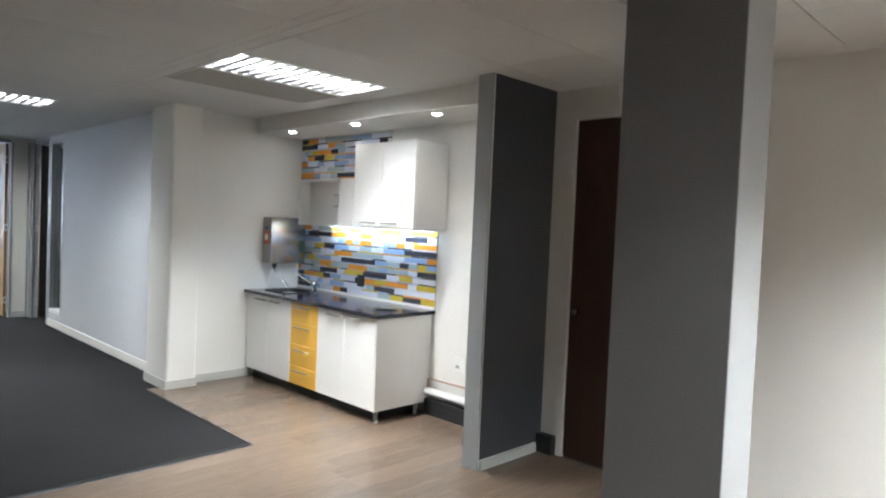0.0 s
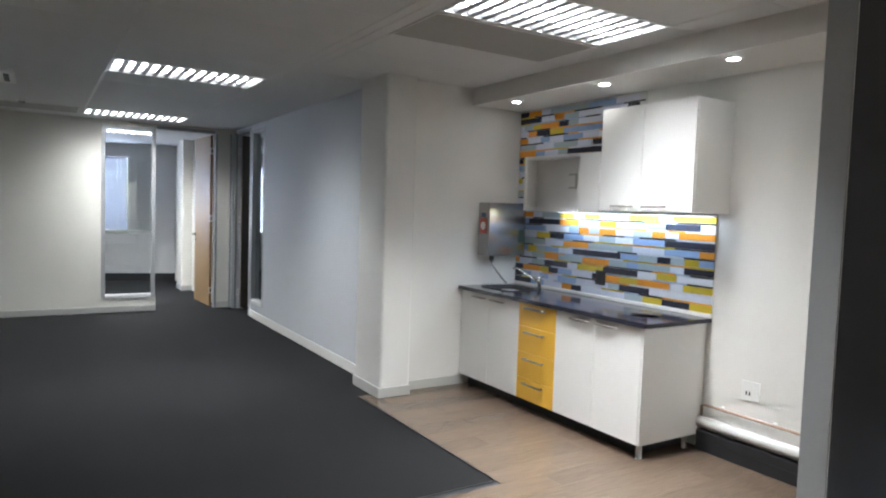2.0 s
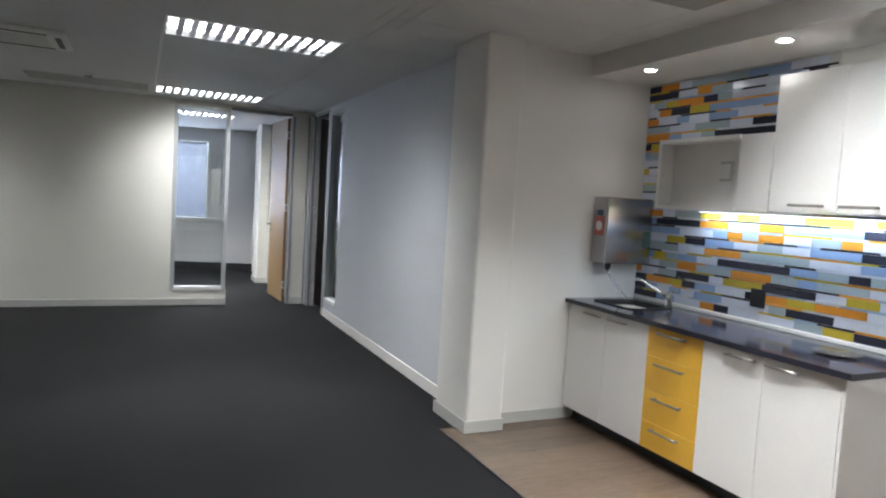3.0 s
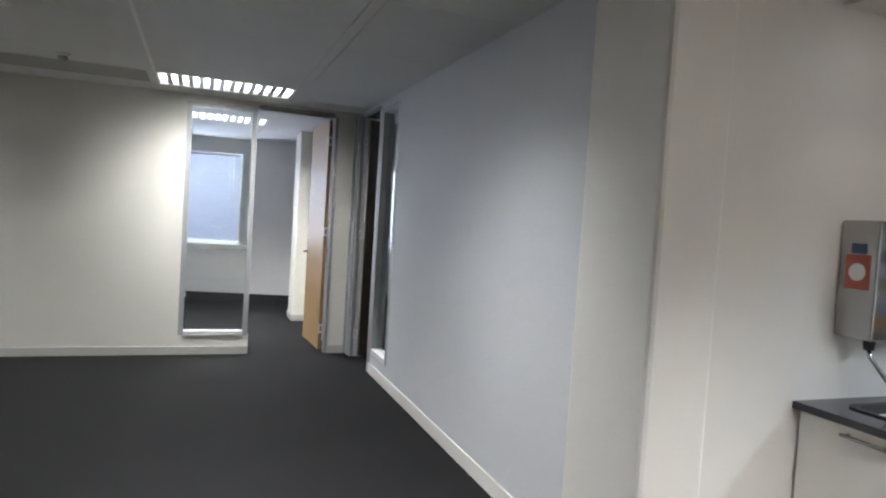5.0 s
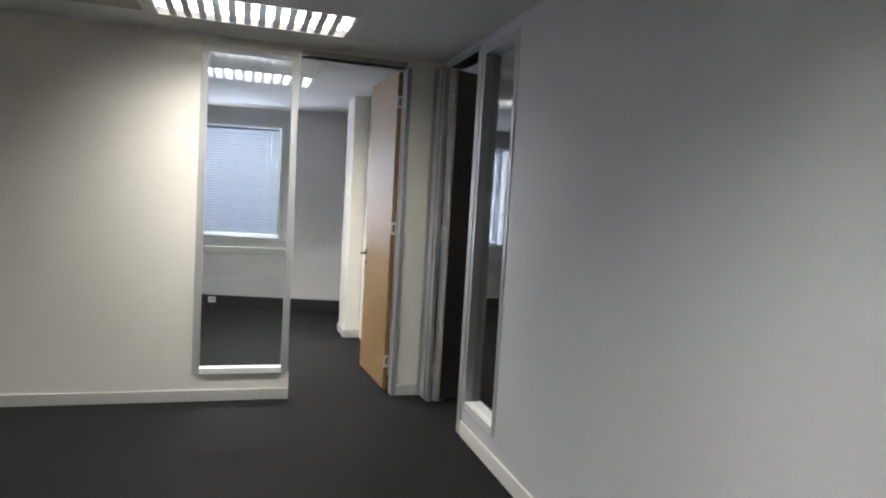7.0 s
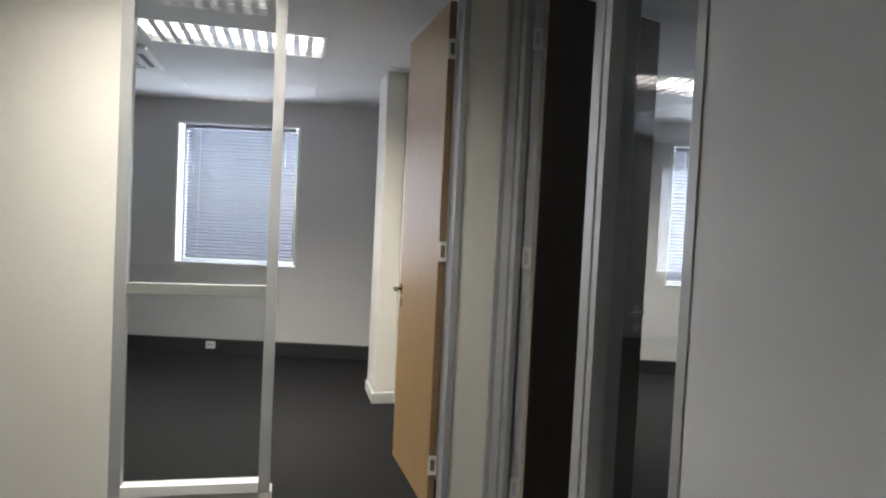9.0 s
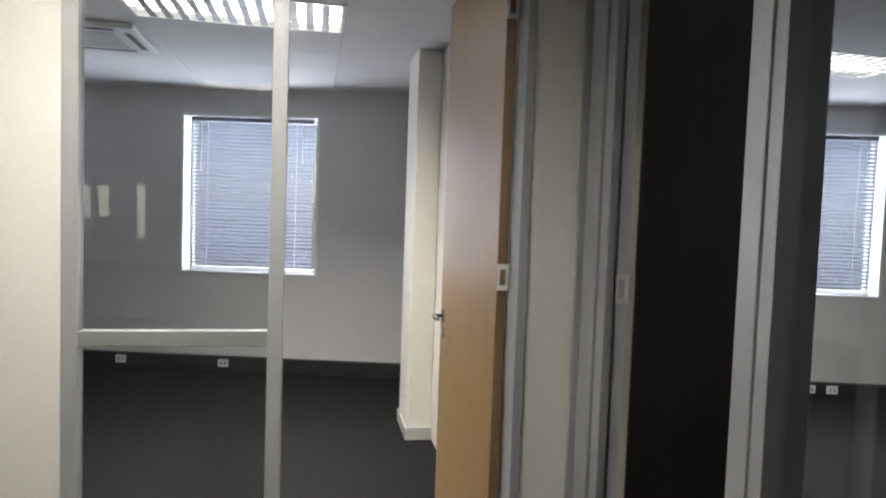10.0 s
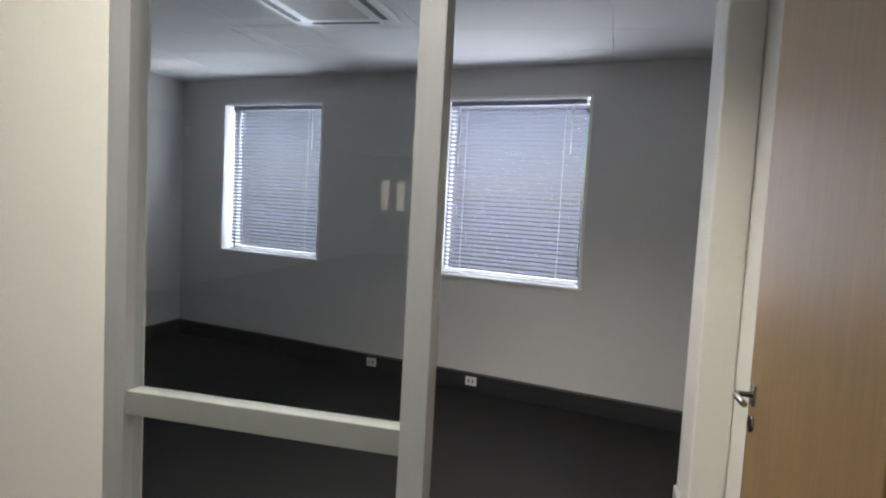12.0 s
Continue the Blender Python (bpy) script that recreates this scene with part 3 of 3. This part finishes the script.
# the last window is an unseen addition that lights the east wall
for a, b, c, d in SOUTH:
    w = b - a
    t = thing("window_south", "plain daylight window in the end wall, placed out of view", "window", pose(a, -6.1, 0), kind="structure")
    part("window_frame", boxes((0, 0.05, -0.03, 0.03, c, d), (w - 0.05, w, -0.03, 0.03, c, d), (0.05, w - 0.05, -0.03, 0.03, c, c + 0.05), (0.05, w - 0.05, -0.03, 0.03, d - 0.05, d)), PLASTIC, t)
    g = part("pane", boxes((0.045, w - 0.045, -0.003, 0.003, c + 0.045, d - 0.045)), GLASS, t)
    g.visible_shadow = False
    lamp = new("daylight", bpy.data.lights.new("daylight", "AREA"))
    lamp.data.shape, lamp.data.size, lamp.data.size_y = "RECTANGLE", w - 0.1, d - c - 0.1
    lamp.data.energy, lamp.data.color = POWER["south"] * w * (d - c), (0.86, 0.95, 0.96)
    lamp.matrix_world = pose((a + b) / 2, -6.15, (c + d) / 2, 90, 0, 0)

# black power skirting along the outer wall, with socket outlets
def power_skirting(u0, u1, m, outlets, label="black power skirting duct along the wall"):
    t = thing("power_skirting", label, "cable duct", m)
    part("duct", boxes((u0, u1, -0.06, -0.002, 0, 0.142), bevel=0.004), BLACK, t)
    part("lid_joint", boxes((u0, u1, -0.0625, -0.06, 0.078, 0.082)), BLACK, t)
    for u in outlets:
        o = part("socket_plate", boxes((u - 0.05, u + 0.05, -0.068, -0.0605, 0.045, 0.12), bevel=0.002), PLASTIC, t, "white socket outlet")
        for q in (-0.018, 0.018):
            part("socket_hole", boxes((u + q - 0.006, u + q + 0.006, -0.0695, -0.067, 0.07, 0.095)), BLACK, o)
    return t


power_skirting(-4.40, 0.83, FACADE, (-1.86, -0.867))
power_skirting(0.96, 7.0, FACADE, (4.59, 4.79))
power_skirting(10.4, 15.1, pose(-2.49, 0, 0, 0, 0, 90), (), "black power skirting duct along the side wall")

# ---- kitchenette ----
BX = 3.50


def bar_handle(parent, y0, y1, z, x):
    h = part("handle", tube([(x - 0.028, y0, z), (x - 0.028, y1, z)], 0.0075, 10), HANDLE, parent, "dull nickel bar handle")
    for y in (y0 + 0.014, y1 - 0.014):
        part("post", tube([(x, y, z), (x - 0.028, y, z)], 0.0065, 8), HANDLE, h)


def base_unit(y0, y1, fronts, mat, label):
    """A kitchen base cabinet; fronts: (y0, y1, z0, z1, handle y0, y1, z)."""
    t = thing("base_cabinet", label, "kitchen cabinet", group="kitchen base cabinets")
    part("body", boxes((BX + 0.02, EAST - 0.002, y0 + 0.001, y1 - 0.001, 0.105, 0.872)), WHITEGLOSS, t)
    for a, b, c, d, ha, hb, hz in fronts:
        f = part("drawer_front" if mat is YELLOW else "door", boxes((BX, BX + 0.018, a + 0.0015, b - 0.0015, c + 0.0015, d - 0.0015), bevel=0.0015), mat, t)
        bar_handle(f, ha, hb, hz, BX)
    return t


cl = base_unit(4.052, 4.885, [(4.465, 4.885, 0.105, 0.868, 4.50, 4.68, 0.835), (4.052, 4.465, 0.105, 0.868, 4.24, 4.42, 0.835)], WHITEGLOSS, "white melamine sink cabinet with two doors")
base_unit(3.612, 4.052, [(3.612, 4.052, a, b, 3.725, 3.955, h) for a, b, h in ((0.105, 0.275, 0.238), (0.275, 0.48, 0.432), (0.48, 0.685, 0.645), (0.685, 0.868, 0.836))], YELLOW, "yellow four-drawer kitchen cabinet")
cr = base_unit(2.80, 3.612, [(3.215, 3.612, 0.105, 0.868, 3.25, 3.44, 0.835), (2.80, 3.215, 0.105, 0.868, 3.00, 3.185, 0.835)], WHITEGLOSS, "white melamine kitchen cabinet with two doors")
part("end_panel", boxes((BX + 0.002, EAST - 0.002, 2.784, 2.80, 0.105, 0.872), bevel=0.001), WHITEGLOSS, cr)
for x, y in ((3.56, 2.83), (4.00, 2.83)):
    part("leg", tube([(x, y, 0), (x, y, 0.012), (x, y, 0.014), (x, y, 0.105)], [0.026, 0.026, 0.02, 0.02], 14), CHROME, cr, "chrome leg")
for y in (4.10, 4.80):
    part("leg", tube([(3.64, y, 0), (3.64, y, 0.105)], 0.02, 12), CHROME, cl, "chrome leg")
solid("plinth", boxes((3.60, 4.09, 2.90, 4.885, 0.004, 0.104)), BLACK, "black recessed plinth under the kitchen cabinets", "plinth")

# worktop with a cut-out for the sink bowl
SX0, SX1, SY0, SY1 = 3.64, 3.98, 4.38, 4.78
top = thing("worktop", "polished dark granite worktop on the kitchen cabinets", "worktop")
bm = pierced(3.472, EAST - 0.002, 0.874, 0.905, 2.745, 4.897, [(SX0, SX1, SY0, SY1)])
for v in bm.verts:
    v.co.y, v.co.z = v.co.z, v.co.y
part("slab", bm, STONE, top)
part("front_edge", boxes((3.468, 3.4715, 2.745, 4.897, 0.8755, 0.9035)), STONE, top)
part("upstand", boxes((EAST - 0.022, EAST - 0.002, 2.745, 4.895, 0.9055, 0.93), bevel=0.003), PLASTIC, top, "white sealing strip")
sink = thing("sink", "dark inset sink bowl in the worktop", "sink")
bm = bmesh.new()
rings = []
for inset, z in ((-0.018, 0.9085), (-0.018, 0.912), (0.004, 0.911), (0.008, 0.90), (0.02, 0.80), (0.06, 0.785)):
    ring = []
    x0, x1, y0, y1, r = SX0 + inset, SX1 - inset, SY0 + inset, SY1 - inset, 0.06
    for cx, cy, a0 in ((x1 - r, y1 - r, 0), (x0 + r, y1 - r, 90), (x0 + r, y0 + r, 180), (x1 - r, y0 + r, 270)):
        for k in range(5):
            a = radians(a0 + 22.5 * k)
            ring.append(bm.verts.new((cx + r * math.cos(a), cy + r * math.sin(a), z)))
    rings.append(ring)
for r0, r1 in zip(rings, rings[1:]):
    for k in range(20):
        bm.faces.new((r0[k], r0[(k + 1) % 20], r1[(k + 1) % 20], r1[k]))
bm.faces.new(rings[-1])
part("bowl", bm, BLACK, sink)
part("drain", tube([(3.81, 4.58, 0.786), (3.81, 4.58, 0.79)], 0.035, 16), CHROME, sink)
tap = thing("tap", "chrome swan-neck sink mixer with a long spout", "tap", pose(4.0, 4.42, 0.905))
part("base", tube([(0, 0, 0), (0, 0, 0.09), (0, 0, 0.11)], [0.026, 0.022, 0.015], 16), CHROME, tap)
part("spout", tube([(0, 0, 0.06), (-0.05, 0.05, 0.11), (-0.13, 0.14, 0.18), (-0.15, 0.16, 0.185), (-0.155, 0.165, 0.17)], 0.010, 12), CHROME, tap)
part("lever", tube([(0, 0, 0.105), (0.02, -0.05, 0.125)], 0.007, 8), CHROME, tap)
bm = tube([(0, 0, 0), (0, 0, 0.004), (0, 0, 0.014), (0, 0, 0.012)], [0.06, 0.075, 0.115, 0.108], 28)
dish = solid("dish", bm, STEEL, "shallow shiny metal dish lying on the worktop", "dish")
dish.matrix_world = pose(3.81, 3.05, 0.9055)

# upper cabinets
UX = 3.74
cub = thing("open_cabinet", "white open-fronted wall cabinet with a bare back", "kitchen cabinet")
part("side_panel", boxes((UX, EAST - 0.012, 4.31, 4.33, 1.60, 2.04)), WHITEGLOSS, cub)
part("top_panel", boxes((UX, EAST - 0.012, 3.69, 4.31, 2.02, 2.04)), WHITEGLOSS, cub)
part("bottom_panel", boxes((UX, EAST - 0.012, 3.69, 4.31, 1.60, 1.62)), WHITEGLOSS, cub)
part("back_panel", boxes((3.84, 3.86, 3.69, 4.31, 1.62, 2.02)), WHITEGLOSS, cub)
part("side_panel", boxes((UX - 0.002, EAST - 0.012, 3.475, 3.69, 1.60, 2.04), bevel=0.001), WHITEGLOSS, cub)
part("front_lip", boxes((UX - 0.014, UX - 0.0005, 4.305, 4.333, 1.597, 2.043), (UX - 0.014, UX - 0.0005, 3.69, 4.305, 2.018, 2.043), (UX - 0.014, UX - 0.0005, 3.69, 4.305, 1.597, 1.622)), PLASTIC, cub)
part("socket_frame", boxes((3.835, 3.8395, 3.82, 3.835, 1.78, 1.90), (3.835, 3.8395, 3.835, 3.91, 1.885, 1.90), (3.835, 3.8395, 3.835, 3.91, 1.78, 1.795)), SKIRT, cub, "grey wall box outline")
wc = thing("wall_cabinet", "tall white wall cabinet with two doors", "kitchen cabinet")
part("body", boxes((UX + 0.02, EAST - 0.002, 2.66, 3.472, 1.61, 2.34), bevel=0.001), WHITEGLOSS, wc)
for a, b, h in ((3.085, 3.472, (3.14, 3.33)), (2.66, 3.085, (2.86, 3.05))):
    f = part("door", boxes((UX, UX + 0.018, a + 0.0015, b - 0.0015, 1.611, 2.34), bevel=0.0015), WHITEGLOSS, wc)
    bar_handle(f, h[0], h[1], 1.645, UX)
lf = thing("under_cabinet_light", "slim white strip light under the wall cabinets, lit", "strip light")
part("housing", boxes((4.035, 4.09, 2.74, 4.26, 1.5915, 1.5985), bevel=0.002), PLASTIC, lf)
part("diffuser", boxes((4.04, 4.085, 2.75, 4.25, 1.588, 1.591)), LED, lf, "glowing diffuser")
lamp = new("strip_lamp", bpy.data.lights.new("strip_lamp", "AREA"))
lamp.data.shape, lamp.data.size, lamp.data.size_y, lamp.data.energy, lamp.data.color = "RECTANGLE", 0.04, 1.46, POWER["strip"], (0.74, 0.86, 1)
lamp.matrix_world = pose(4.062, 3.50, 1.586)

# downlights in the bulkhead
for y in (4.45, 3.43, 2.40):
    t = thing("downlight", "small round recessed downlight, lit", "downlight", pose(3.70, y, 2.52), group="bulkhead downlights")
    part("rim", tube([(0, 0, -0.001), (0, 0, -0.004), (0, 0, -0.006)], [0.05, 0.05, 0.042], 24), PLASTIC, t)
    part("lens", tube([(0, 0, -0.006), (0, 0, -0.0085)], [0.036, 0.034], 20), LAMP, t, "glowing lens")
    lamp = new("down_lamp", bpy.data.lights.new("down_lamp", "SPOT"))
    lamp.data.energy, lamp.data.spot_size, lamp.data.spot_blend, lamp.data.shadow_soft_size, lamp.data.color = POWER["down"], radians(100), 0.6, 0.03, (1, 0.92, 0.80)
    lamp.matrix_world = pose(3.70, y, 2.508)

# water heater over the sink
wh = thing("water_heater", "stainless steel wall water boiler above the sink", "water heater", pose(3.66, 4.73, 1.18))
part("case", boxes((0, 0.42, 0, 0.168, 0, 0.48), bevel=0.008), STEEL, wh)
lab = part("label", boxes((-0.003, -0.0005, 0.03, 0.135, 0.20, 0.34), bevel=0.001), RED, wh, "faded red warning label with a pale centre")
part("label_centre", tube([(-0.0032, 0.0825, 0.27), (-0.0045, 0.0825, 0.27)], 0.036, 20), PLASTIC, lab, "pale round centre")
part("label_cap", boxes((-0.003, -0.0005, 0.05, 0.115, 0.345, 0.385), bevel=0.001), BLUECAP, lab, "dark blue band")
part("control_panel", boxes((0.34, 0.40, -0.003, -0.0005, 0.12, 0.24)), GREEN, wh, "dark control panel")
part("valve", tube([(0.10, 0.08, 0.0), (0.10, 0.08, -0.05)], [0.025, 0.02], 12), BLACK, wh)
part("outlet_pipe", tube([(0.10, 0.08, -0.05), (0.10, 0.07, -0.08), (0.20, 0.02, -0.22), (0.22, 0.0, -0.25)], 0.009, 10), CHROME, wh)

# wall outlet, pipes and black duct beside the cabinets
t = thing("wall_socket", "white double socket plate on the wall", "socket", pose(EAST, 2.43, 0.485))
part("plate", boxes((-0.010, -0.001, -0.062, 0.062, -0.062, 0.062), bevel=0.003), PLASTIC, t)
part("switch", boxes((-0.014, -0.0105, -0.04, -0.015, 0.0, 0.03), bevel=0.001), PLASTIC, t)
part("socket_hole", boxes((-0.0125, -0.0105, 0.0, 0.01, -0.03, -0.005)), BLACK, t)
part("socket_hole", boxes((-0.0125, -0.0105, 0.022, 0.032, -0.03, -0.005)), BLACK, t)
t = thing("splash_socket", "dark socket plate on the mosaic splashback", "socket", pose(EAST - 0.012, 3.78, 1.075))
part("plate", boxes((-0.010, -0.001, -0.052, 0.052, -0.058, 0.058), bevel=0.003), BLACK, t)
part("switch", boxes((-0.014, -0.0105, -0.03, -0.01, 0.0, 0.03), bevel=0.001), BLACK, t)
power_skirting(-2.78, -1.43, pose(EAST, 0, 0, 0, 0, -90), (), "black power skirting duct on the kitchen wall")
t = thing("pipe_trunking", "white rounded pipe trunking above the black duct", "trunking")
part("trunk", tube([(EAST - 0.036, 1.705, 0.20), (EAST - 0.036, 2.78, 0.20)], 0.034, 14), PLASTIC, t)
t = thing("water_pipe", "thin painted water pipe clipped to the wall", "pipe")
part("pipe", tube([(EAST - 0.03, 1.705, 0.315), (EAST - 0.03, 2.74, 0.315), (EAST - 0.03, 2.765, 0.305), (EAST - 0.03, 2.765, 0.235)], 0.009, 10), COPPER, t)
for y in (1.85, 2.25, 2.62):
    part("clip", boxes((EAST - 0.032, EAST - 0.001, y - 0.008, y + 0.008, 0.303, 0.33), bevel=0.001), PLASTIC, t)
t = thing("duct_outlet", "white outlet on the black duct", "socket", pose(EAST - 0.062, 1.83, 0.08))
part("plate", boxes((-0.008, -0.001, -0.045, 0.045, -0.03, 0.03), bevel=0.002), PLASTIC, t)

# ---- mosaic splashback: glazed tiles in courses with thin strips between ----
board = solid("splashback", boxes((EAST - 0.006, EAST - 0.001, 2.745, 4.898, 0.932, 1.70), (EAST - 0.006, EAST - 0.001, 3.40, 4.898, 1.70, 2.518)), GROUT, "multicoloured glazed mosaic splashback behind the worktop", "splashback", "structure")
UNIT, PITCH, TH = 0.0598, 0.0610, 0.046
tile_data = {}
for n in range(1, 7):
    bm = bmesh.new()
    box(bm, EAST - 0.0115, EAST - 0.0062, 0.001, n * UNIT - 0.001, 0.0, TH)
    tile_data[n] = mesh_of("tile", bm, MOSAIC)
strips = bmesh.new()
rng = random.Random(11)
for r in range(26):
    z, k = 0.935 + r * PITCH, 0
    while k < 36:
        n = min(rng.choice((2, 2, 3, 3, 4, 5)), 36 - k)
        y = 2.746 + k * UNIT
        hidden = (y < 3.40 and z > 1.63) or (y > 2.66 and y + n * UNIT < 3.47 and z > 1.63) or (y > 3.48 and y + n * UNIT < 4.32 and z > 1.62 and z + TH < 2.03)
        if not hidden:
            o = new("tile", tile_data[n])
            o.parent, o.location = board, (0, y, z)
        k += n
    y, zt = (2.747 if z < 1.63 else 3.41), z + TH + 0.0015
    while y < 4.88 and zt + 0.012 < 2.517:
        w = min(rng.uniform(0.12, 0.34), 4.896 - y)
        box(strips, EAST - 0.0105, EAST - 0.0062, y, y + w - 0.002, zt, zt + 0.0115)
        y += w
st = part("tile_strip", strips, MOSAIC_THIN, board)
tagged(st, "thin glazed mosaic strips", kind="stuff")

# ---- vinyl planks ----
vinyl = solid("vinyl_floor", boxes((-4.5, EAST, -6.0, 2.97, 0.0005, 0.002), (2.51, EAST, 2.97, 4.90, 0.0005, 0.002)), BLACK, "grey-brown wood-look vinyl plank floor", "floor", "structure")
PW, PL = 0.182, 1.22
near = 0


def plank_rect(bm, a, b, c, d):
    box(bm, a, b, c, d, 0.0022, 0.005)


plank_mesh = {}
far = bmesh.new()
prng = random.Random(5)
rows = int((4.90 + 6.0) / PW) + 1
for r in range(rows):
    y0 = -6.0 + r * PW
    y1 = min(y0 + PW, 4.90)
    left = -4.5 if y0 + PW * 0.5 < 2.97 else 2.51
    if y0 < 2.97 < y1:
        y1 = 2.97 if left < 0 else y1
    x = left - prng.uniform(0.0, 1.1)
    while x < EAST - 0.002:
        a, b = max(x, left) + 0.0006, min(x + PL, EAST - 0.002) - 0.0006
        x += PL
        if b - a < 0.02:
            continue
        c, d = y0 + 0.0006, y1 - 0.0006
        if y0 > 0.2 and b > 0.2 and near < 290:
            near += 1
            bm = bmesh.new()
            plank_rect(bm, -(b - a) / 2, (b - a) / 2, -(d - c) / 2, (d - c) / 2)
            o = part("plank", bm, PLANK, vinyl)
            o.location = ((a + b) / 2, (c + d) / 2, 0)
        else:
            plank_rect(far, a, b, c, d)
tagged(part("plank_field", far, PLANK, vinyl, "more vinyl planks further off"), kind="stuff")
solid("carpet_edge_trim", boxes((2.505, 2.517, 2.965, 4.80, 0.0055, 0.008), (-4.5, 2.505, 2.963, 2.975, 0.0055, 0.008)), BLACK, "dark edging strip between carpet and vinyl", "floor trim", "structure")

t = thing("motion_sensor", "small white sensor high in the office corner", "sensor", FACADE @ pose(-4.30, 0, 2.15))
part("case", boxes((-0.035, 0.035, -0.045, -0.001, -0.05, 0.05), bevel=0.008), PLASTIC, t)
part("lens", boxes((-0.022, 0.022, -0.049, -0.0455, -0.03, 0.01), bevel=0.002), WHITEP, t)
